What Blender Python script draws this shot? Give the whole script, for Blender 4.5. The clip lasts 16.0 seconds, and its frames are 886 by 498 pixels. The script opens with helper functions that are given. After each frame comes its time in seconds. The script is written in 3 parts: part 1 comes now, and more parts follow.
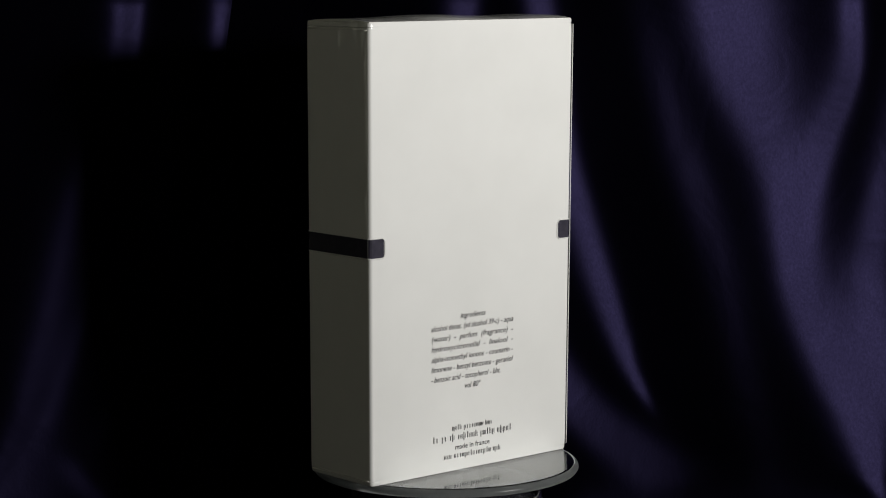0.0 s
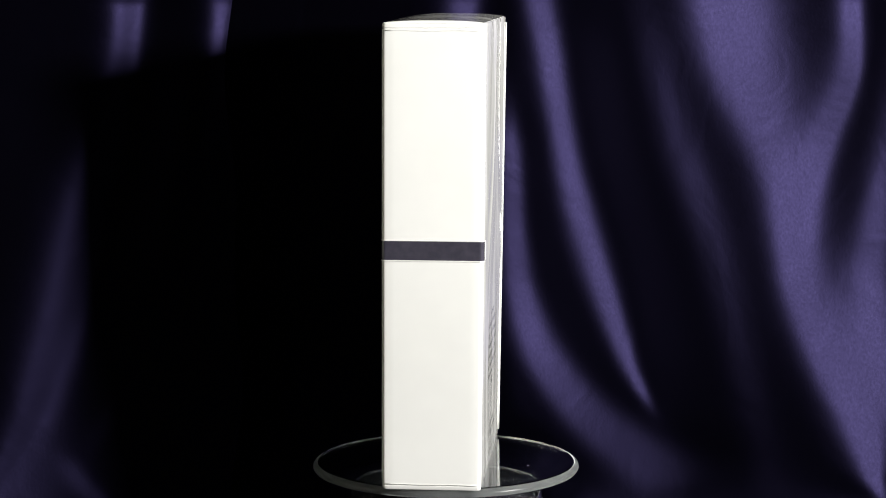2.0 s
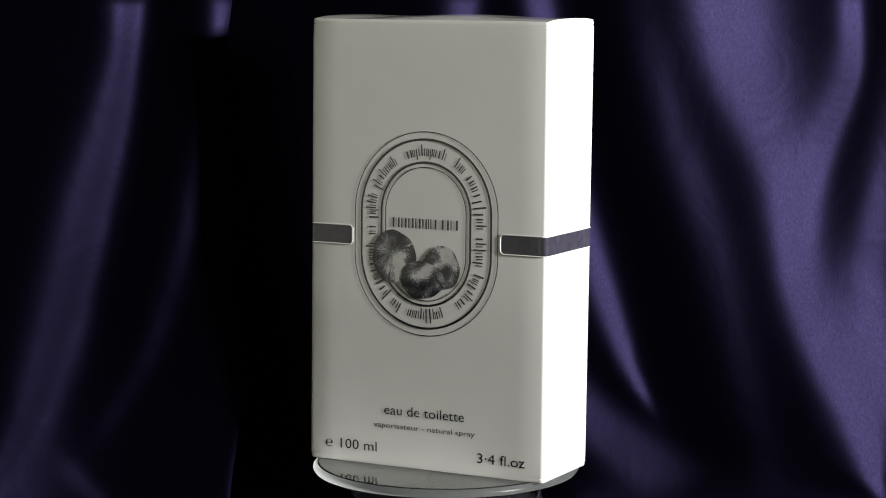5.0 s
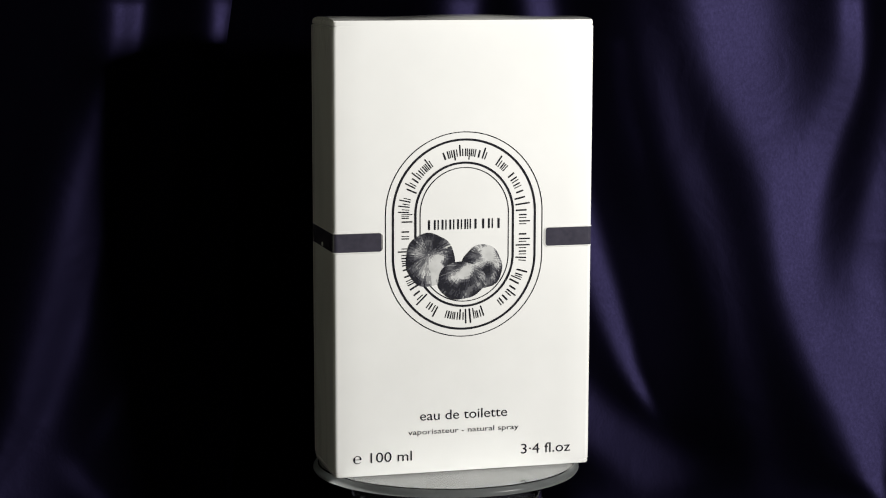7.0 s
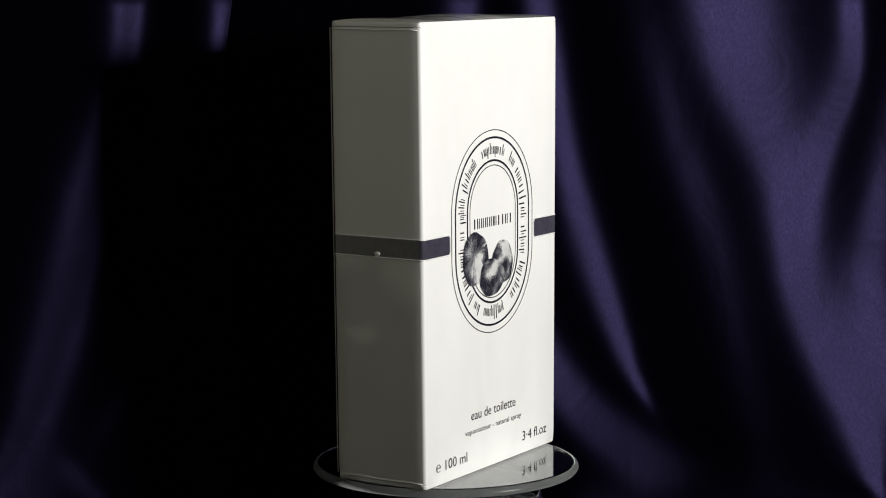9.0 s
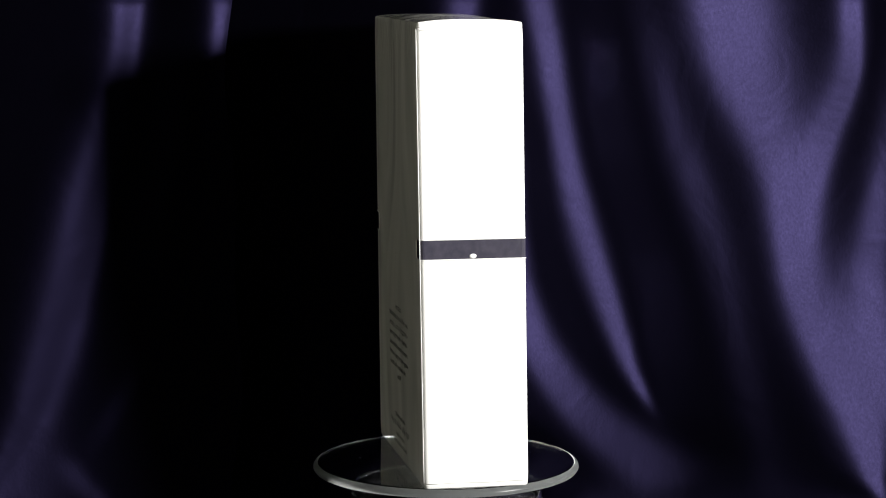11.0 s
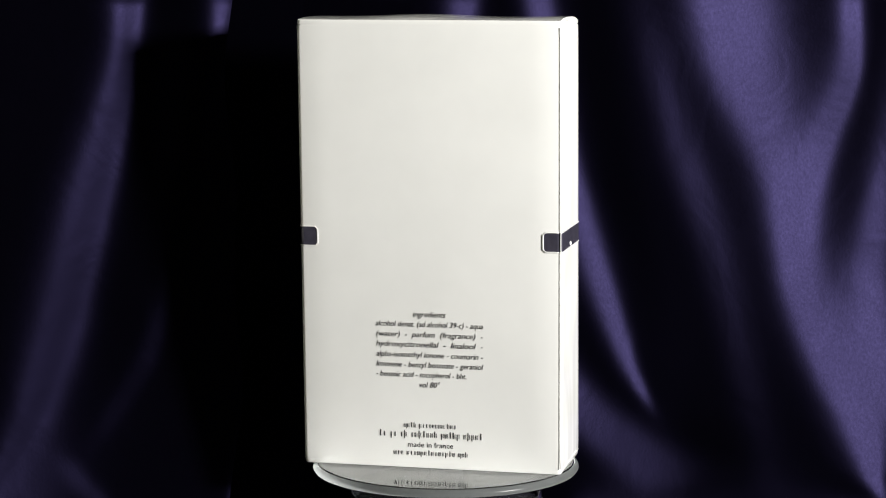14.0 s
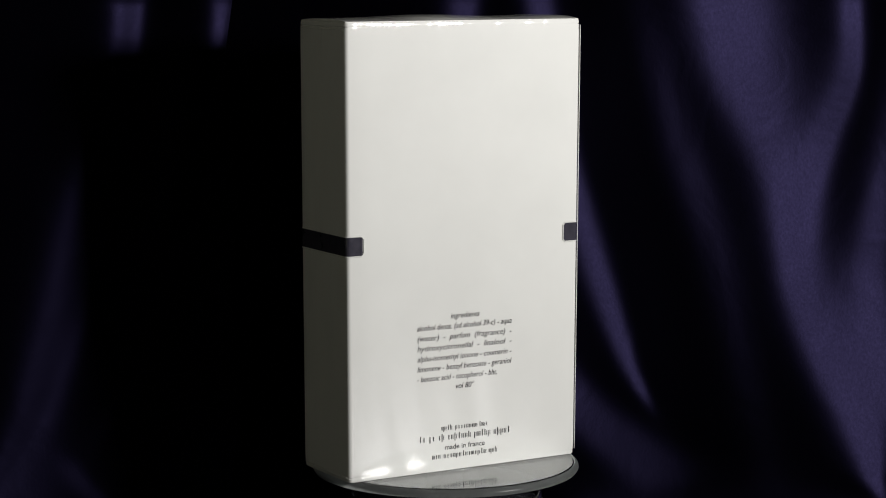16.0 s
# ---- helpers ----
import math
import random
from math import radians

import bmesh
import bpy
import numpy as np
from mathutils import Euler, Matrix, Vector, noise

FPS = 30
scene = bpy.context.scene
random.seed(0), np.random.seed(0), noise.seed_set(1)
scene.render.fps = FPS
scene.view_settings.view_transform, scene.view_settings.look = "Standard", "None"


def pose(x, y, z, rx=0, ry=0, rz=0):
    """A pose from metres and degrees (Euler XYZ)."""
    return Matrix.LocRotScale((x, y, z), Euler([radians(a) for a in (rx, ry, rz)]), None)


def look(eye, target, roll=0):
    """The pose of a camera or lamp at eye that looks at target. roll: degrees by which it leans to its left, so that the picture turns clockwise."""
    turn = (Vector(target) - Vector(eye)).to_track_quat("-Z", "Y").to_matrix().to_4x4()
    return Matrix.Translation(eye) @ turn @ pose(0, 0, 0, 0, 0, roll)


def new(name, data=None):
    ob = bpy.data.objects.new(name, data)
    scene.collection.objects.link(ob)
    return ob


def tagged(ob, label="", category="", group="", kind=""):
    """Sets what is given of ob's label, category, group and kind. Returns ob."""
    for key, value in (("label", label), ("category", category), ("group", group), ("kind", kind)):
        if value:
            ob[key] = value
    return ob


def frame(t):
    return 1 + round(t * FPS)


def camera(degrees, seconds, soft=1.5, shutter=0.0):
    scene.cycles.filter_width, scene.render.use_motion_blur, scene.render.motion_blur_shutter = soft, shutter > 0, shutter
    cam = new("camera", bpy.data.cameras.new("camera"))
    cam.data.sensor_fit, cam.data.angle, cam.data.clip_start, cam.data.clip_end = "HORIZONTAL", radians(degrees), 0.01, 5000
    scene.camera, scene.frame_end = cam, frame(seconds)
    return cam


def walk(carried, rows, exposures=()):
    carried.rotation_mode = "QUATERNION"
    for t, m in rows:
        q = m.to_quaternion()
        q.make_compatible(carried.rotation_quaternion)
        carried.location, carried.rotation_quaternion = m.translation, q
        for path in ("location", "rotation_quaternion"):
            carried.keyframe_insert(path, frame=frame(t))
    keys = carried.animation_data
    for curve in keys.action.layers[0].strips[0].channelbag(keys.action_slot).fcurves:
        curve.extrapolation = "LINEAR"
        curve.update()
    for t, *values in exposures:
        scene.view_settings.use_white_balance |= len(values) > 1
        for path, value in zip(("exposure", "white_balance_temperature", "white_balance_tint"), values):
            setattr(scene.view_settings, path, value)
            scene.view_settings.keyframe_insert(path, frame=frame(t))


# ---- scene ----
# ---- camera and its place ----
cam = camera(22.36, 16.0, soft=1.1)
EYE = (0.0, -0.7786, 0.1749)
STILL = pose(*EYE, 90 - 7.304, 0.0, 0.075) @ pose(0, 0, 0, 0, 0, -0.016)
EXPOSURES = [(0.0, -0.12), (0.5, 0.0), (1.0, 0.27), (1.5, 0.75), (2.0, 1.6), (2.5, 1.9), (3.0, 1.9), (3.5, 1.8),
             (4.0, 1.75), (4.6, 1.6), (5.4, 1.3), (6.5, 0.9), (7.0, 0.6), (7.5, 0.3), (8.0, 0.08),
             (8.5, 0.2), (9.0, 0.48), (9.8, 0.9), (10.6, 1.35), (11.5, 1.7), (12.0, 1.75), (12.5, 1.8),
             (13.0, 1.82), (13.5, 1.7), (14.0, 1.55), (14.5, 1.25), (15.0, 0.62), (15.5, 0.3), (16.0, 0.0)]
walk(cam, [(0.0, STILL), (16.0, STILL)], EXPOSURES)

# ---- world and light: one lamp beside the camera, a dim room ----
world = bpy.data.worlds.new("room_dark")
scene.world = world
world.use_nodes = True
world.node_tree.nodes["Background"].inputs[0].default_value = (0.5, 0.55, 0.6, 1)
world.node_tree.nodes["Background"].inputs[1].default_value = 0.02

lamp_data = bpy.data.lights.new("side_lamp", "AREA")
lamp_data.shape, lamp_data.size = "DISK", 0.09
lamp_data.energy = 3.0
lamp_data.color = (1.0, 0.985, 0.968)
lamp = new("side_lamp", lamp_data)
LAMP = (0.614, -0.430, 0.255)
lamp_data.spread = radians(125)
lamp.matrix_world = look(LAMP, (0.10, 0.05, 0.27))


# ---- materials ----
def nodes_of(name):
    m = bpy.data.materials.new(name)
    m.use_nodes = True
    nt = m.node_tree
    return m, nt, nt.nodes["Principled BSDF"]


def add(nt, kind, **values):
    n = nt.nodes.new(kind)
    for k, v in values.items():
        n.inputs[k.replace("_", " ")].default_value = v
    return n


def ramp(nt, fac, stops):
    n = nt.nodes.new("ShaderNodeValToRGB")
    el = n.color_ramp.elements
    while len(el) < len(stops):
        el.new(0.5)
    for e, (at, col) in zip(el, stops):
        e.position, e.color = at, (*col, 1)
    nt.links.new(fac, n.inputs["Fac"])
    return n


def bump(nt, height, strength, distance, normal=None):
    n = add(nt, "ShaderNodeBump", Strength=strength, Distance=distance)
    nt.links.new(height, n.inputs["Height"])
    if normal:
        nt.links.new(normal, n.inputs["Normal"])
    return n.outputs["Normal"]


def local(nt, scale=(1, 1, 1)):
    c = nt.nodes.new("ShaderNodeTexCoord")
    m = add(nt, "ShaderNodeMapping", Scale=scale)
    nt.links.new(c.outputs["Object"], m.inputs["Vector"])
    return m.outputs["Vector"]


def noise_tex(nt, vec, scale, detail=3.0, rough=0.5, distortion=0.0):
    n = add(nt, "ShaderNodeTexNoise", Scale=scale, Detail=detail, Roughness=rough, Distortion=distortion)
    nt.links.new(vec, n.inputs["Vector"])
    return n.outputs["Fac"]


def axis_mask(nt, axis, start, end, absolute=False):
    """0 to 1 as one of the object's own coordinates goes from start to end."""
    c = nt.nodes.new("ShaderNodeTexCoord")
    x = nt.nodes.new("ShaderNodeSeparateXYZ")
    nt.links.new(c.outputs["Object"], x.inputs[0])
    got = x.outputs[axis]
    if absolute:
        m = nt.nodes.new("ShaderNodeMath")
        m.operation = "ABSOLUTE"
        nt.links.new(got, m.inputs[0])
        got = m.outputs[0]
    r = nt.nodes.new("ShaderNodeMapRange")
    r.interpolation_type = "SMOOTHSTEP"
    r.inputs["From Min"].default_value, r.inputs["From Max"].default_value = start, end
    nt.links.new(got, r.inputs["Value"])
    return r.outputs[0]


def times(nt, a, b):
    m = nt.nodes.new("ShaderNodeMath")
    m.operation = "MULTIPLY"
    nt.links.new(a, m.inputs[0])
    nt.links.new(b, m.inputs[1])
    return m.outputs[0]


def film_coat(nt, b, weight=1.0):
    """Clear film over print: a thin glossy coat, slack over the panels, pulled into folds on the narrow sides and crinkled at the top."""
    v = local(nt, (1.0, 1.0, 0.45))
    big = noise_tex(nt, v, 24.0, 1.5, 0.4, 1.2)
    fine = noise_tex(nt, local(nt), 160.0, 2.0, 0.5, 0.4)
    n = bump(nt, big, 0.7, 0.0020)
    n = bump(nt, fine, 0.10, 0.0003, n)
    pulled = noise_tex(nt, local(nt, (1.0, 1.0, 0.12)), 110.0, 1.5, 0.4, 0.6)
    n = bump(nt, times(nt, pulled, axis_mask(nt, 0, 0.0445, 0.0458, True)), 0.2, 0.0010, n)
    crinkle = noise_tex(nt, local(nt, (1.0, 1.0, 0.55)), 150.0, 1.0, 0.4, 1.6)
    n = bump(nt, times(nt, crinkle, axis_mask(nt, 2, 0.134, 0.153)), 0.2, 0.0010, n)
    b.inputs["Coat Weight"].default_value = weight
    b.inputs["Coat Roughness"].default_value = 0.05
    b.inputs["Coat IOR"].default_value = 1.75
    nt.links.new(n, b.inputs["Coat Normal"])


def carton_material():
    m, nt, b = nodes_of("white_carton")
    v = local(nt)
    mottled = noise_tex(nt, v, 30.0, 4.0, 0.55)
    col = ramp(nt, mottled, [(0.3, (0.760, 0.758, 0.725)), (0.7, (0.810, 0.808, 0.775))])
    nt.links.new(col.outputs["Color"], b.inputs["Base Color"])
    b.inputs["Roughness"].default_value = 0.55
    fibre = noise_tex(nt, v, 2200.0, 2.0)
    nt.links.new(bump(nt, fibre, 0.08, 0.0001), b.inputs["Normal"])
    film_coat(nt, b)
    return m


def ink_material(name, dark, light):
    m, nt, b = nodes_of(name)
    f = noise_tex(nt, local(nt), 420.0, 3.0)
    col = ramp(nt, f, [(0.3, dark), (0.75, light)])
    nt.links.new(col.outputs["Color"], b.inputs["Base Color"])
    b.inputs["Roughness"].default_value = 0.6
    b.inputs["Specular IOR Level"].default_value = 0.1
    film_coat(nt, b)
    return m


def satin_material():
    m, nt, b = nodes_of("indigo_satin")
    v = local(nt)
    blotch = noise_tex(nt, v, 14.0, 3.0, 0.5)
    col = ramp(nt, blotch, [(0.3, (0.0021, 0.0017, 0.0056)), (0.7, (0.0027, 0.0022, 0.0072))])
    nt.links.new(col.outputs["Color"], b.inputs["Base Color"])
    b.inputs["Metallic"].default_value = 0.94
    b.inputs["Specular IOR Level"].default_value = 0.1
    grain = noise_tex(nt, local(nt, (1.0, 1.0, 0.7)), 1100.0, 3.0, 0.65)
    rough = ramp(nt, grain, [(0.3, (0.38, 0.38, 0.38)), (0.7, (0.43, 0.43, 0.43))])
    nt.links.new(rough.outputs["Color"], b.inputs["Roughness"])
    pucker = noise_tex(nt, v, 34.0, 2.0, 0.5, 1.2)
    n = bump(nt, grain, 0.10, 0.0003)
    n = bump(nt, pucker, 0.08, 0.003, n)
    nt.links.new(n, b.inputs["Normal"])
    matt = nt.nodes.new("ShaderNodeBsdfDiffuse")
    matt.inputs["Color"].default_value = (0.020, 0.018, 0.040, 1)
    mix = nt.nodes.new("ShaderNodeMixShader")
    mix.inputs[0].default_value = 0.014
    nt.links.new(b.outputs[0], mix.inputs[1])
    nt.links.new(matt.outputs[0], mix.inputs[2])
    nt.links.new(mix.outputs[0], nt.nodes["Material Output"].inputs["Surface"])
    return m


def glass_material():
    m, nt, b = nodes_of("dark_clear_glass")
    b.inputs["Base Color"].default_value = (0.80, 0.84, 0.84, 1)
    b.inputs["Transmission Weight"].default_value = 1.0
    b.inputs["IOR"].default_value = 1.52
    smear = noise_tex(nt, local(nt), 70.0, 3.0)
    r = ramp(nt, smear, [(0.35, (0.01, 0.01, 0.01)), (0.75, (0.05, 0.05, 0.05))])
    nt.links.new(r.outputs["Color"], b.inputs["Roughness"])
    return m


def ground_edge_material():
    """Ground glass: it passes light on from behind and has a weak gloss of its own."""
    m, nt, b = nodes_of("ground_glass_edge")
    f = noise_tex(nt, local(nt), 260.0, 3.0)
    col = ramp(nt, f, [(0.3, (0.05, 0.053, 0.053)), (0.7, (0.08, 0.083, 0.083))])
    nt.links.new(col.outputs["Color"], b.inputs["Base Color"])
    b.inputs["Roughness"].default_value = 0.25
    b.inputs["Specular IOR Level"].default_value = 0.3
    passed = nt.nodes.new("ShaderNodeBsdfTranslucent")
    passed.inputs["Color"].default_value = (0.84, 0.86, 0.85, 1)
    mix = nt.nodes.new("ShaderNodeMixShader")
    mix.inputs[0].default_value = 0.5
    nt.links.new(b.outputs[0], mix.inputs[1])
    nt.links.new(passed.outputs[0], mix.inputs[2])
    nt.links.new(mix.outputs[0], nt.nodes["Material Output"].inputs["Surface"])
    return m


def plain_material(name, a, c, scale, rough, metallic=0.0, bumped=0.1, depth=0.001):
    m, nt, b = nodes_of(name)
    f = noise_tex(nt, local(nt), scale, 4.0)
    col = ramp(nt, f, [(0.3, a), (0.7, c)])
    nt.links.new(col.outputs["Color"], b.inputs["Base Color"])
    b.inputs["Roughness"].default_value = rough
    b.inputs["Metallic"].default_value = metallic
    if bumped:
        nt.links.new(bump(nt, f, bumped, depth), b.inputs["Normal"])
    return m


CARTON = carton_material()
INK = ink_material("black_ink", (0.003, 0.003, 0.006), (0.008, 0.008, 0.014))
BAND = ink_material("charcoal_violet_ink", (0.030, 0.028, 0.042), (0.048, 0.044, 0.062))
TONES = [ink_material("engraving_ink_" + n, tuple(0.8 * c for c in k), k) for n, k in (
    ("black", (0.015, 0.015, 0.022)), ("dark", (0.045, 0.045, 0.055)), ("mid", (0.12, 0.12, 0.13)),
    ("light", (0.32, 0.32, 0.32)), ("pale", (0.62, 0.62, 0.60)))]
SATIN = satin_material()
GLASS = glass_material()
EDGE = ground_edge_material()
CHROME = plain_material("chrome", (0.55, 0.55, 0.57), (0.65, 0.65, 0.67), 60.0, 0.12, 1.0, 0.0)
BLACK_PLASTIC = plain_material("black_gloss_plastic", (0.012, 0.012, 0.014), (0.02, 0.02, 0.024), 90.0, 0.12, 0.0, 0.0)
PAINT = plain_material("room_paint", (0.80, 0.80, 0.68), (0.86, 0.86, 0.74), 6.0, 0.8)
FLOORING = plain_material("brown_floor", (0.14, 0.09, 0.06), (0.22, 0.15, 0.10), 9.0, 0.5)
WOOD = plain_material("dark_wood", (0.05, 0.03, 0.02), (0.09, 0.06, 0.04), 25.0, 0.4)


# ---- building helpers ----
def part(name, bm, material, parent=None, label="", smooth=False):
    me = bpy.data.meshes.new(name)
    bm.to_mesh(me)
    bm.free()
    me.materials.append(material)
    if smooth:
        me.polygons.foreach_set("use_smooth", [True] * len(me.polygons))
    ob = new(name, me)
    if parent:
        ob.parent = parent
    if label:
        ob["label"] = label
    return ob


def block(x0, x1, y0, y1, z0, z1, bevel=0.0):
    bm = bmesh.new()
    bmesh.ops.create_cube(bm, size=1.0)
    for v in bm.verts:
        v.co = Vector(((x0 + x1) / 2 + v.co.x * (x1 - x0), (y0 + y1) / 2 + v.co.y * (y1 - y0),
                       (z0 + z1) / 2 + v.co.z * (z1 - z0)))
    if bevel:
        bmesh.ops.bevel(bm, geom=bm.edges[:], offset=bevel, segments=2, affect="EDGES")
    return bm


def turned(profile, steps=128):
    """A body of revolution about z from (radius, height) pairs."""
    bm = bmesh.new()
    rings = []
    for r, z in profile:
        if r < 1e-6:
            rings.append([bm.verts.new((0, 0, z))])
        else:
            rings.append([bm.verts.new((r * math.cos(2 * math.pi * k / steps), r * math.sin(2 * math.pi * k / steps), z))
                          for k in range(steps)])
    for a, b in zip(rings, rings[1:]):
        for k in range(steps):
            q = [a[k % len(a)], a[(k + 1) % len(a)], b[(k + 1) % len(b)], b[k % len(b)]]
            q = list(dict.fromkeys(q))
            if len(q) > 2:
                bm.faces.new(q)
    bmesh.ops.recalc_face_normals(bm, faces=bm.faces[:])
    return bm


# ---- room ----
TABLE = -0.0345


def room():
    x0, x1, y0, y1, z0, z1 = -0.72, 1.6, -1.9, 0.9, TABLE - 0.75, TABLE + 1.75
    t = 0.1
    tagged(part("floor", block(x0, x1, y0, y1, z0 - t, z0), FLOORING), "brown floor of a dim room", "floor", kind="structure")
    tagged(part("ceiling", block(x0, x1, y0, y1, z1, z1 + t), PAINT), "plain pale ceiling of a dim room", "ceiling", kind="structure")
    for name, a in (("wall_north", (x0 - t, x1 + t, y1, y1 + t)), ("wall_south", (x0 - t, x1 + t, y0 - t, y0)),
                    ("wall_west", (x0 - t, x0, y0, y1)), ("wall_east", (x1, x1 + t, y0, y1))):
        tagged(part(name, block(*a, z0 - t, z1 + t), PAINT), "plain pale painted wall of a dim room", "wall", kind="structure")


def table():
    base = TABLE - 0.75
    top = new("table")
    tagged(top, "table draped in dark indigo satin under the turntable", "table")
    top.location = (0, 0, base)
    h = 0.75
    part("tabletop", block(-0.70, 0.70, -0.42, 0.40, h - 0.030, h - 0.0015, 0.002), WOOD, top)
    part("table_cover", block(-0.705, 0.705, -0.425, 0.405, h - 0.0012, h, 0.0005), SATIN, top, "dark indigo satin table cover")
    for x in (-0.65, 0.65):
        for y in (-0.38, 0.36):
            part("leg", block(x - 0.025, x + 0.025, y - 0.025, y + 0.025, 0, h - 0.031, 0.003), WOOD, top)


